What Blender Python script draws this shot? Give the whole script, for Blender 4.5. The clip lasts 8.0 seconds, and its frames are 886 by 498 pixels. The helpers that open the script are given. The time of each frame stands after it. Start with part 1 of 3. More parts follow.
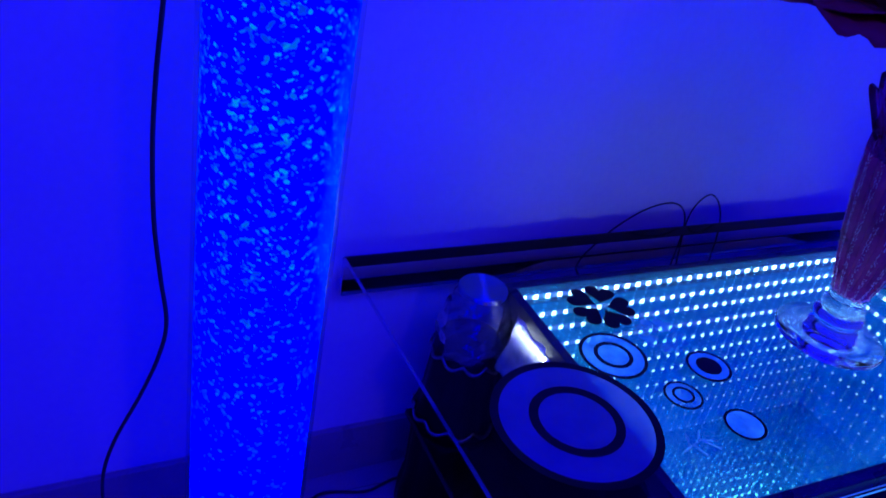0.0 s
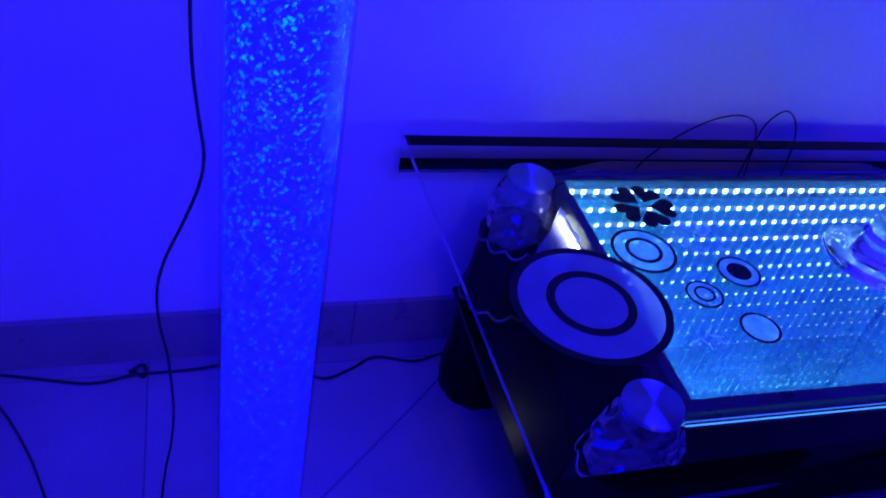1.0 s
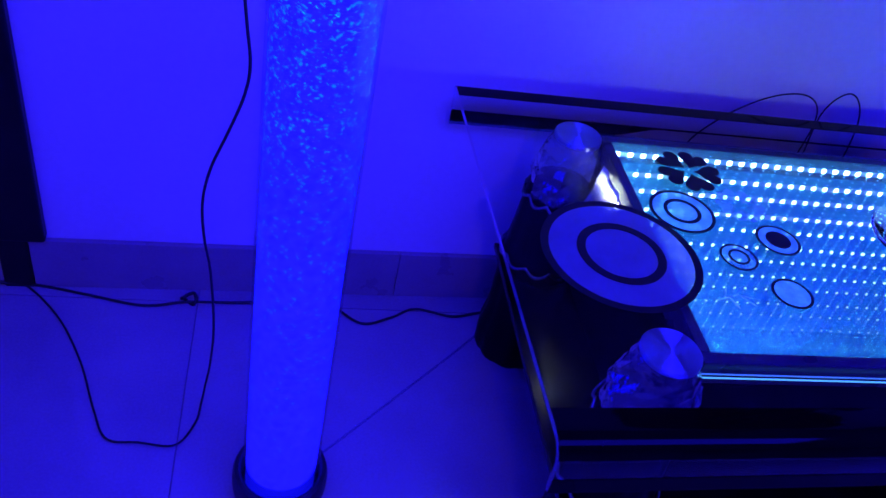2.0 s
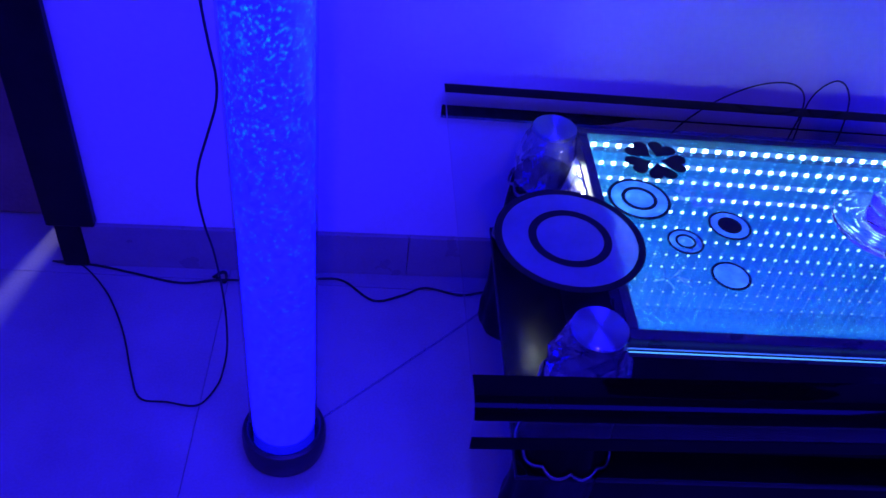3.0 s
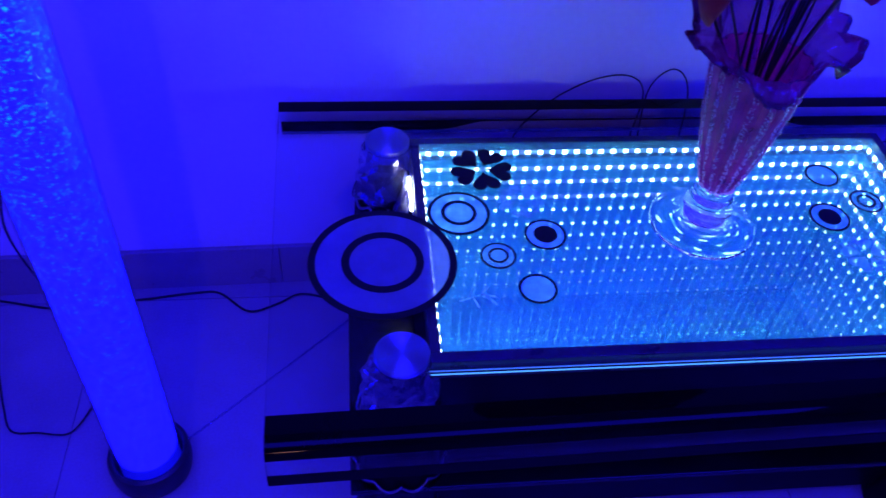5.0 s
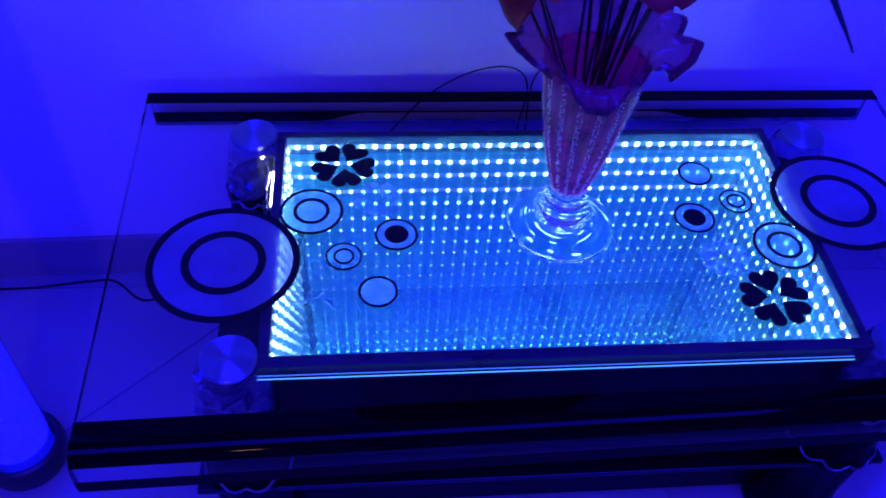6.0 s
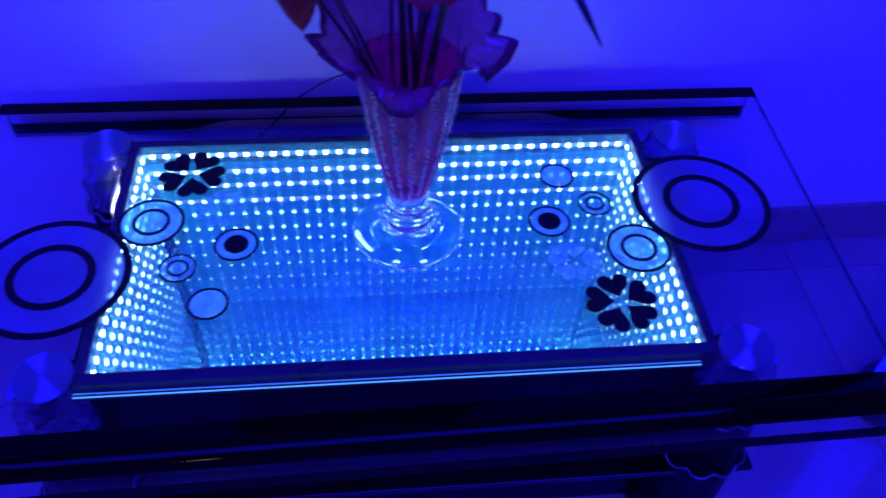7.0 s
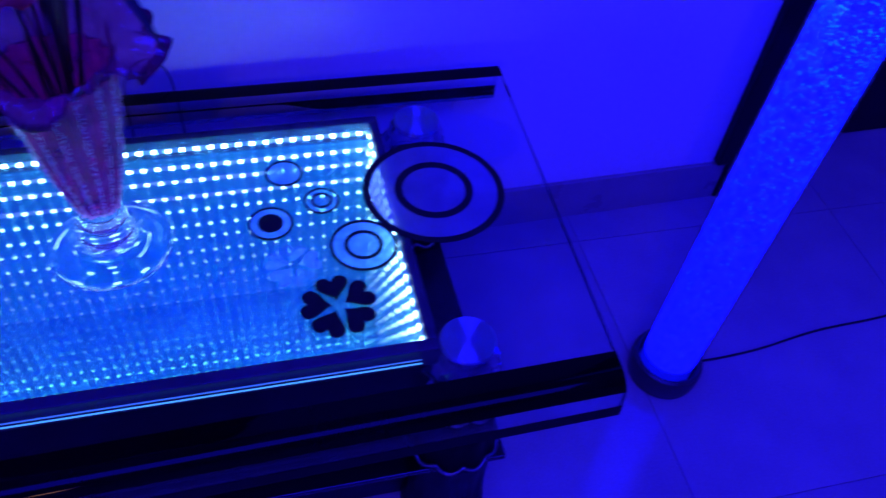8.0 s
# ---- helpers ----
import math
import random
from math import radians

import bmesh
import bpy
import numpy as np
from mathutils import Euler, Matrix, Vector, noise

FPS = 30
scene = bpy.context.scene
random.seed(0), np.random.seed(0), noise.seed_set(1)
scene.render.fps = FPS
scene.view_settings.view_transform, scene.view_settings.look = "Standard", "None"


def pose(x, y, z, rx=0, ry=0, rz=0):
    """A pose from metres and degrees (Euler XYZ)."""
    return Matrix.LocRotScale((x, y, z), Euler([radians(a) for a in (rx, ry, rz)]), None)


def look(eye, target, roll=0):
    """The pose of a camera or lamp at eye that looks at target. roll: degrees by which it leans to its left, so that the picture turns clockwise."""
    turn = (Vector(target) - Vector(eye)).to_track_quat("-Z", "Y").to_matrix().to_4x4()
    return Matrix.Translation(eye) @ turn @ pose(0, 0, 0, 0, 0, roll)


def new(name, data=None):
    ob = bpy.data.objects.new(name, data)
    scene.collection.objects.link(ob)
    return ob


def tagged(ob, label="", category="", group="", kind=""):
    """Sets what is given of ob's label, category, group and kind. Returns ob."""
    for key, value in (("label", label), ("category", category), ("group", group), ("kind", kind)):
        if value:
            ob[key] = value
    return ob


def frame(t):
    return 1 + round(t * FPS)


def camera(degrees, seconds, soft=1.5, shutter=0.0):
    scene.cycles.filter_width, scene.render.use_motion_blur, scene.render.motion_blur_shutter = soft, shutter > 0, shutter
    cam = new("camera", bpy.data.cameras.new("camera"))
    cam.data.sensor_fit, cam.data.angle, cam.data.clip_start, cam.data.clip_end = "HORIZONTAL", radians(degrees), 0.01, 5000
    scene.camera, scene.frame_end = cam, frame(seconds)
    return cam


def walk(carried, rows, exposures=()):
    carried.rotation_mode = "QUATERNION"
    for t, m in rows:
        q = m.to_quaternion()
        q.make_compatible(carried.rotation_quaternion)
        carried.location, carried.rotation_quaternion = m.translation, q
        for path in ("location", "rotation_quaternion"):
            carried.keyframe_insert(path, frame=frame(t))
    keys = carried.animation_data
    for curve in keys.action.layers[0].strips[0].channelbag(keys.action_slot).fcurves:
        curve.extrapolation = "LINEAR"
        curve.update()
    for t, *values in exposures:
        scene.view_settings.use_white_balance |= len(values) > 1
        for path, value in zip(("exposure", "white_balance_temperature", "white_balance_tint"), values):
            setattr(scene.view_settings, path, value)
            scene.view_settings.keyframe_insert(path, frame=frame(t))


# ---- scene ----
cam = camera(56.5, 8.0, shutter=0.4)
PATH = [
    (0, (-0.9517, -0.8729, 1.0574), (-0.2319, 0.3911, 0.1775), 11.24),
    (0.5, (-0.9078, -0.9189, 1.0680), (-0.3061, 0.3314, 0.0857), 11.60),
    (1, (-0.8870, -0.9779, 1.0709), (-0.4029, 0.2610, 0.0121), 12.21),
    (1.5, (-0.8683, -1.0208, 1.0668), (-0.4885, 0.2149, -0.0372), 11.60),
    (1.7, (-0.8643, -1.0355, 1.0385), (-0.4996, 0.2208, -0.0471), 12.34),
    (2.8, (-0.7416, -1.1119, 1.0836), (-0.5309, 0.1494, -0.0365), 9.79),
    (3, (-0.7010, -1.1433, 1.1412), (-0.5552, 0.1056, -0.0029), 7.54),
    (3.5, (-0.6597, -1.1659, 1.1989), (-0.5470, 0.0740, 0.0413), 5.92),
    (4, (-0.6320, -1.1484, 1.2524), (-0.5176, 0.0524, 0.0545), 4.56),
    (4.5, (-0.5744, -1.1197, 1.2455), (-0.3931, 0.0646, 0.0395), 4.87),
    (5.8, (-0.2950, -1.0850, 1.2620), (-0.1230, 0.2530, -0.2140), 3.60),
    (6, (-0.2566, -1.0774, 1.2746), (-0.1070, 0.0514, 0.0122), 4.42),
    (6.5, (-0.1659, -1.0707, 1.2655), (-0.0343, 0.0690, 0.0111), 3.91),
    (7, (-0.0458, -1.0716, 1.2615), (0.1061, 0.0670, 0.0083), 3.35),
    (7.5, (0.0725, -1.0686, 1.2593), (0.3173, 0.0414, -0.0048), 4.31),
    (8, (0.1921, -1.0443, 1.2555), (0.5501, 0.0227, -0.0187), 6.97),
]
walk(cam, [(t, look(eye, target, roll)) for t, eye, target, roll in PATH], [(0, -0.74, 5600, 21), (0.6, -0.42, 6000, 13), (1.3, 0.0, 6500, 10), (3, 0.08, 6500, 10), (6, 0.0, 6500, 10), (8, -0.06, 6300, 10)])

# ---- world and large lights ----
world = bpy.data.worlds.new("night")
scene.world = world
world.use_nodes = True
world.node_tree.nodes["Background"].inputs[0].default_value = (0.02, 0.02, 0.3, 1)
world.node_tree.nodes["Background"].inputs[1].default_value = 0.05

BLUE = (0.012, 0.006, 1.0)


def area_lamp(name, place, target, sx, sy, watts, colour):
    data = bpy.data.lights.new(name, "AREA")
    data.shape, data.size, data.size_y, data.energy, data.color = "RECTANGLE", sx, sy, watts, colour
    ob = new(name, data)
    ob.matrix_world = look(place, target)
    return ob


# unseen blue light added for the whole room; its ceiling place is assumed
area_lamp("assumed_ceiling_light", (0.0, -1.5, 2.6), (0.0, -1.2, 0.0), 2.8, 0.80, 130, BLUE)
area_lamp("hall_light", (-1.03, 1.35, 1.55), (-1.30, 0.1, 0.3), 0.16, 0.16, 17, (0.62, 0.55, 1.0))

# unseen warm lamp, assumed from a yellowish highlight; adds weak red fill
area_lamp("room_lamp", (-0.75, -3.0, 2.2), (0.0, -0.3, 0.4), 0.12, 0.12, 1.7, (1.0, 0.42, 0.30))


# ---- materials ----
def nodes_of(name):
    m = bpy.data.materials.new(name)
    m.use_nodes = True
    t = m.node_tree
    return m, t, t.nodes["Principled BSDF"]


def surface(name, dark, light, rough=0.5, metal=0.0, scale=20.0, fine=180.0, bump=0.05, rough_var=0.1, coat=0.0, spec=0.5, piece=0.0):
    """A solid surface with two scales of variation in colour, gloss and relief."""
    m, t, p = nodes_of(name)
    co = t.nodes.new("ShaderNodeTexCoord")
    big = t.nodes.new("ShaderNodeTexNoise")
    big.inputs["Scale"].default_value, big.inputs["Detail"].default_value = scale, 5
    small = t.nodes.new("ShaderNodeTexNoise")
    small.inputs["Scale"].default_value, small.inputs["Detail"].default_value = fine, 3
    for n in (big, small):
        t.links.new(co.outputs["Object"], n.inputs["Vector"])
    add = t.nodes.new("ShaderNodeMath")
    add.operation = "MULTIPLY_ADD"
    add.inputs[1].default_value, add.inputs[2].default_value = 0.35, 0.0
    t.links.new(small.outputs["Fac"], add.inputs[0])
    mix = t.nodes.new("ShaderNodeMath")
    mix.operation = "MULTIPLY_ADD"
    mix.inputs[1].default_value = 0.65
    t.links.new(big.outputs["Fac"], mix.inputs[0])
    t.links.new(add.outputs[0], mix.inputs[2])
    fac = mix.outputs[0]
    if piece:
        info = t.nodes.new("ShaderNodeObjectInfo")
        shift = t.nodes.new("ShaderNodeMath")
        shift.operation = "MULTIPLY_ADD"
        shift.inputs[1].default_value = piece
        t.links.new(info.outputs["Random"], shift.inputs[0])
        t.links.new(fac, shift.inputs[2])
        fac = shift.outputs[0]
    ramp = t.nodes.new("ShaderNodeValToRGB")
    ramp.color_ramp.elements[0].position, ramp.color_ramp.elements[0].color = 0.3, (*dark, 1)
    ramp.color_ramp.elements[1].position, ramp.color_ramp.elements[1].color = 0.7, (*light, 1)
    t.links.new(fac, ramp.inputs[0])
    t.links.new(ramp.outputs[0], p.inputs["Base Color"])
    mr = t.nodes.new("ShaderNodeMapRange")
    mr.inputs["To Min"].default_value, mr.inputs["To Max"].default_value = max(0.02, rough - rough_var), min(1, rough + rough_var)
    t.links.new(big.outputs["Fac"], mr.inputs["Value"])
    t.links.new(mr.outputs[0], p.inputs["Roughness"])
    if bump:
        b = t.nodes.new("ShaderNodeBump")
        b.inputs["Strength"].default_value, b.inputs["Distance"].default_value = bump, 0.002
        t.links.new(fac, b.inputs["Height"])
        t.links.new(b.outputs[0], p.inputs["Normal"])
    p.inputs["Metallic"].default_value = metal
    p.inputs["Coat Weight"].default_value = coat
    p.inputs["Specular IOR Level"].default_value = spec
    return m


def glow(name, colour, strength, sampled=True, base=0.6):
    m, t, p = nodes_of(name)
    p.inputs["Base Color"].default_value = (base, base, base, 1)
    p.inputs["Emission Color"].default_value = (*colour, 1)
    p.inputs["Emission Strength"].default_value = strength
    if not sampled:
        m.cycles.emission_sampling = "NONE"
    return m


def clear(name, tint, rough=0.02, haze=0.0, gloss=1.0, haze_colour=(0.8, 0.85, 0.9), bump=0.0, bump_scale=60.0, patch=0.5):
    """Clear glass or acrylic: it lets light through straight, mirrors by Fresnel, and may be a little frosted."""
    m, t, p = nodes_of(name)
    t.nodes.remove(p)
    out = t.nodes["Material Output"]
    see = t.nodes.new("ShaderNodeBsdfTransparent")
    see.inputs[0].default_value = (*tint, 1)
    body = see.outputs[0]
    if haze:
        co = t.nodes.new("ShaderNodeTexCoord")
        no = t.nodes.new("ShaderNodeTexNoise")
        no.inputs["Scale"].default_value, no.inputs["Detail"].default_value = 25, 6
        t.links.new(co.outputs["Object"], no.inputs["Vector"])
        mr = t.nodes.new("ShaderNodeMapRange")
        mr.inputs["From Min"].default_value, mr.inputs["From Max"].default_value = 0.3, 0.7
        mr.inputs["To Min"].default_value, mr.inputs["To Max"].default_value = haze * (1 - patch), haze * (1 + patch)
        t.links.new(no.outputs["Fac"], mr.inputs["Value"])
        frost = t.nodes.new("ShaderNodeBsdfDiffuse")
        frost.inputs[0].default_value = (*haze_colour, 1)
        trans = t.nodes.new("ShaderNodeBsdfTranslucent")
        trans.inputs[0].default_value = (*haze_colour, 1)
        both = t.nodes.new("ShaderNodeMixShader")
        t.links.new(frost.outputs[0], both.inputs[1])
        t.links.new(trans.outputs[0], both.inputs[2])
        mix = t.nodes.new("ShaderNodeMixShader")
        t.links.new(mr.outputs[0], mix.inputs[0])
        t.links.new(body, mix.inputs[1])
        t.links.new(both.outputs[0], mix.inputs[2])
        body = mix.outputs[0]
    shine = t.nodes.new("ShaderNodeBsdfGlossy")
    shine.inputs["Roughness"].default_value = rough
    fr = t.nodes.new("ShaderNodeLayerWeight")
    fr.inputs["Blend"].default_value = 0.5
    if bump:
        co2 = t.nodes.new("ShaderNodeTexCoord")
        n2 = t.nodes.new("ShaderNodeTexNoise")
        n2.inputs["Scale"].default_value = bump_scale
        t.links.new(co2.outputs["Object"], n2.inputs["Vector"])
        b = t.nodes.new("ShaderNodeBump")
        b.inputs["Strength"].default_value, b.inputs["Distance"].default_value = bump, 0.004
        t.links.new(n2.outputs["Fac"], b.inputs["Height"])
        t.links.new(b.outputs[0], shine.inputs["Normal"])
        t.links.new(b.outputs[0], fr.inputs["Normal"])
    power = t.nodes.new("ShaderNodeMath")
    power.operation = "POWER"
    power.inputs[1].default_value = 4.5
    t.links.new(fr.outputs["Facing"], power.inputs[0])
    k = t.nodes.new("ShaderNodeMath")
    k.operation, k.use_clamp = "MULTIPLY_ADD", True
    k.inputs[1].default_value, k.inputs[2].default_value = 0.7 * gloss, 0.028 * gloss
    t.links.new(power.outputs[0], k.inputs[0])
    last = t.nodes.new("ShaderNodeMixShader")
    t.links.new(k.outputs[0], last.inputs[0])
    t.links.new(body, last.inputs[1])
    t.links.new(shine.outputs[0], last.inputs[2])
    t.links.new(last.outputs[0], out.inputs["Surface"])
    return m


def mirror_surface(name, colour, rough):
    m, t, p = nodes_of(name)
    p.inputs["Base Color"].default_value = (*colour, 1)
    p.inputs["Metallic"].default_value, p.inputs["Roughness"].default_value = 1.0, rough
    return m


WALL = surface("wall_paint", (0.70, 0.70, 0.72), (0.80, 0.80, 0.82), 0.55, scale=3, fine=90, bump=0.08)
TILE = surface("floor_tile", (0.28, 0.26, 0.27), (0.40, 0.38, 0.38), 0.10, scale=7, fine=240, bump=0.02, rough_var=0.05, piece=0.15, spec=0.75)
GROUT = surface("grout", (0.18, 0.18, 0.19), (0.28, 0.28, 0.29), 0.9, scale=60)
SKIRT = surface("skirting_tile", (0.26, 0.24, 0.22), (0.34, 0.31, 0.29), 0.3, scale=12, fine=200, bump=0.03, piece=0.1)
DARKWOOD = surface("black_door_trim", (0.006, 0.005, 0.005), (0.014, 0.012, 0.012), 0.35, scale=15, fine=200, bump=0.1, spec=0.2)
DOORWOOD = surface("door_veneer", (0.20, 0.14, 0.10), (0.34, 0.24, 0.17), 0.45, scale=8, fine=120, bump=0.08)
BLACKGLASS = surface("black_lacquer", (0.0012, 0.0012, 0.0012), (0.0025, 0.0025, 0.0025), 0.06, scale=10, bump=0.0, rough_var=0.02, spec=0.08)
BLACKLEG = surface("black_leg_plastic", (0.0025, 0.0025, 0.004), (0.005, 0.005, 0.007), 0.34, scale=30, bump=0.05, spec=0.06)
SHELFGLASS = surface("black_shelf_glass", (0.0012, 0.0012, 0.0014), (0.0025, 0.0025, 0.003), 0.22, scale=10, bump=0.0, rough_var=0.03, spec=0.42)
DECAL = surface("black_decal", (0.004, 0.004, 0.005), (0.009, 0.009, 0.010), 0.35, scale=80, bump=0.05, spec=0.2)
NAVY = surface("panel_frame_paint", (0.03, 0.03, 0.04), (0.055, 0.055, 0.07), 0.3, scale=25, bump=0.05, spec=0.3)
CHROME = surface("chrome", (0.70, 0.70, 0.72), (0.82, 0.82, 0.84), 0.12, metal=1.0, scale=30, bump=0.0, rough_var=0.06)
DULLSILVER = surface("dull_silver", (0.22, 0.22, 0.24), (0.32, 0.32, 0.34), 0.3, metal=1.0, scale=50, bump=0.05)
RUBBER = surface("cable_rubber", (0.006, 0.006, 0.007), (0.014, 0.014, 0.016), 0.5, scale=60)
BASEPLASTIC = surface("base_plastic", (0.02, 0.02, 0.025), (0.04, 0.04, 0.045), 0.4, scale=40)
GLASS = clear("table_glass", (0.93, 0.96, 0.97), 0.015, haze=0.002, gloss=0.14)
GLASSEDGE = clear("glass_edge", (0.25, 0.4, 0.5), 0.12, haze=0.30, gloss=5.0, haze_colour=(0.4, 0.65, 0.75))
LIPGLASS = clear("front_lip_glass", (0.85, 0.90, 0.94), 0.03, haze=0.01, gloss=2.2)
FROST = clear("frosted_decal", (0.60, 0.90, 1.0), 0.3, haze=0.58, haze_colour=(0.50, 0.95, 1.0))
FROST2 = clear("etched_decal", (0.75, 0.94, 1.0), 0.3, haze=0.24, haze_colour=(0.45, 0.95, 1.0))
ACRYLIC = clear("clear_acrylic", (0.74, 0.78, 0.92), 0.04, haze=0.15, gloss=6.0, haze_colour=(0.66, 0.72, 0.95), bump=0.5)
FROST3 = clear("milky_decal", (0.45, 0.50, 0.85), 0.3, haze=0.30, patch=0.12)
CAPMETAL, _t, _p = nodes_of("turned_metal")
_p.inputs["Base Color"].default_value = (0.30, 0.33, 0.38, 1)
_p.inputs["Metallic"].default_value, _p.inputs["Roughness"].default_value = 1.0, 0.35
_turned = _t.nodes.new("ShaderNodeBsdfAnisotropic")
_turned.inputs["Color"].default_value = (0.50, 0.58, 0.80, 1)
_turned.inputs["Roughness"].default_value, _turned.inputs["Anisotropy"].default_value = 0.30, 0.93
_tan = _t.nodes.new("ShaderNodeTangent")
_tan.direction_type, _tan.axis = "RADIAL", "Z"
_t.links.new(_tan.outputs[0], _turned.inputs["Tangent"])
_both = _t.nodes.new("ShaderNodeMixShader")
_both.inputs[0].default_value = 0.85
_t.links.new(_p.outputs[0], _both.inputs[1])
_t.links.new(_turned.outputs[0], _both.inputs[2])
_t.links.new(_both.outputs[0], _t.nodes["Material Output"].inputs["Surface"])
TUBEGLASS = clear("tube_acrylic", (0.90, 0.94, 1.0), 0.03, haze=0.008, gloss=0.8)
MIRROR = mirror_surface("mirror", (0.25, 0.60, 0.74), 0.0)
# matte teal stands in for the tinted depth that the mirrors show
WELL = surface("teal_well_wall", (0.014, 0.26, 0.40), (0.025, 0.34, 0.50), 0.35, scale=6, bump=0.0)
STRIP = surface("led_strip_tape", (0.6, 0.65, 0.7), (0.7, 0.75, 0.8), 0.5, scale=40)


# ---- mesh tools ----
def part(name, bm, material, parent=None, label=""):
    me = bpy.data.meshes.new(name)
    bmesh.ops.recalc_face_normals(bm, faces=bm.faces)
    bm.to_mesh(me)
    bm.free()
    for mm in (material if isinstance(material, (list, tuple)) else [material]):
        me.materials.append(mm)
    ob = new(name, me)
    if parent:
        ob.parent = parent
    return tagged(ob, label) if label else ob


def smooth(ob, angle=40):
    for f in ob.data.polygons:
        f.use_smooth = True
    ob.data.set_sharp_from_angle(angle=radians(angle))
    return ob


def empty(name, m=None):
    ob = new(name)
    ob.empty_display_size = 0.05
    if m:
        ob.matrix_world = m
    return ob


def box(x0, x1, y0, y1, z0, z1, bevel=0.0, bm=None, m=None):
    b = bmesh.new()
    bmesh.ops.create_cube(b, size=1)
    bmesh.ops.transform(b, matrix=Matrix.Translation(((x0 + x1) / 2, (y0 + y1) / 2, (z0 + z1) / 2)) @ Matrix.Diagonal((x1 - x0, y1 - y0, z1 - z0, 1)), verts=b.verts)
    if bevel:
        bmesh.ops.bevel(b, geom=b.edges[:], offset=bevel, segments=2, profile=0.5, affect="EDGES")
    if m:
        bmesh.ops.transform(b, matrix=m, verts=b.verts)
    if bm is None:
        return b
    join(bm, b)
    return bm


def join(bm, b):
    me = bpy.data.meshes.new("tmp")
    b.to_mesh(me)
    b.free()
    bm.from_mesh(me)
    bpy.data.meshes.remove(me)


def lathe(profile, n=48, shape=None):
    """A turned body from (r, z) pairs; shape(a, r, z) may bend each ring."""
    b = bmesh.new()
    rings = []
    for r, z in profile:
        ring = []
        for i in range(n):
            a = 2 * math.pi * i / n
            rr, zz = shape(a, r, z) if shape else (r, z)
            ring.append(b.verts.new((rr * math.cos(a), rr * math.sin(a), zz)))
        rings.append(ring)
    for p, q in zip(rings, rings[1:]):
        for i in range(n):
            b.faces.new((p[i], p[(i + 1) % n], q[(i + 1) % n], q[i]))
    return b


def capped(b, n):
    b.verts.ensure_lookup_table()
    b.faces.new(b.verts[:n])
    b.faces.new(b.verts[-n:])
    return b


def annulus(x, y, z, r0, r1, h=0.0006, n=64):
    b = bmesh.new()
    loops = []
    for r, zz in ((r0, z), (r1, z), (r1, z + h), (r0, z + h)):
        loops.append([b.verts.new((x + r * math.cos(2 * math.pi * i / n), y + r * math.sin(2 * math.pi * i / n), zz)) for i in range(n)])
    for k in range(4):
        p, q = loops[k], loops[(k + 1) % 4]
        for i in range(n):
            b.faces.new((p[i], p[(i + 1) % n], q[(i + 1) % n], q[i]))
    return b


def disc(x, y, z, r, h=0.0005, n=48):
    b = bmesh.new()
    bmesh.ops.create_cone(b, cap_ends=True, segments=n, radius1=r, radius2=r, depth=h, matrix=Matrix.Translation((x, y, z + h / 2)))
    return b


def cable(name, points, r, material, parent=None, label="", category="cable"):
    """A round cable through the points, smoothed."""
    pts = [Vector(p) for p in points]
    path = []
    for i in range(len(pts) - 1):
        p0, p1, p2, p3 = pts[max(i - 1, 0)], pts[i], pts[i + 1], pts[min(i + 2, len(pts) - 1)]
        for k in range(8):
            u = k / 8
            path.append(0.5 * (2 * p1 + (p2 - p0) * u + (2 * p0 - 5 * p1 + 4 * p2 - p3) * u * u + (3 * p1 - p0 - 3 * p2 + p3) * u ** 3))
    path.append(pts[-1])
    b = bmesh.new()
    rings = []
    for i, p in enumerate(path):
        d = (path[min(i + 1, len(path) - 1)] - path[max(i - 1, 0)]).normalized()
        s = d.cross(Vector((0.31, 0.22, 0.92))).normalized()
        u = d.cross(s)
        rings.append([b.verts.new(p + r * (s * math.cos(a) + u * math.sin(a))) for a in (2 * math.pi * j / 8 for j in range(8))])
    for p, q in zip(rings, rings[1:]):
        for j in range(8):
            b.faces.new((p[j], p[(j + 1) % 8], q[(j + 1) % 8], q[j]))
    b.faces.new(rings[0])
    b.faces.new(rings[-1])
    ob = smooth(part(name, b, material, parent, label), 70)
    if category and not parent:
        tagged(ob, category=category)
    return ob

# ---- the room ----
# the back wall stands a little askew to the table
W = pose(0, 0.045, 0, 0, 0, 1.4)
XL, XR = -1.203, 1.147      # door trims' inner edges along the wall


def setting(name, bm, material, label, m=None):
    ob = part(name, bm, material)
    if m:
        ob.matrix_world = m
    return tagged(ob, label, kind="structure")


b = box(XL - 0.06, XR + 0.06, 0, 0.16, 0, 2.75)
setting("wall_north", b, WALL, "smooth painted wall behind the table, lit blue", W)
b = box(-2.6, XL - 1.0, 0, 0.16, 0, 2.75)
box(XR + 1.0, 2.6, 0, 0.16, 0, 2.75, bm=b)
box(XL - 1.0, XL - 0.06, 0, 0.16, 2.1, 2.75, bm=b)
box(XR + 0.06, XR + 1.0, 0, 0.16, 2.1, 2.75, bm=b)
setting("wall_north_ends", b, WALL, "painted wall beyond and above the door openings", W)
setting("wall_west", box(-2.76, -2.6, -3.4, 1.8, 0, 2.75), WALL, "plain painted side wall")
setting("wall_east", box(2.6, 2.76, -3.4, 1.8, 0, 2.75), WALL, "plain painted side wall")
setting("wall_south", box(-2.76, 2.76, -3.56, -3.4, 0, 2.75), WALL, "plain painted wall at the room's far side")
setting("wall_hall", box(-2.76, 2.76, 1.8, 1.96, 0, 2.75), WALL, "plain painted wall beyond the doorways")
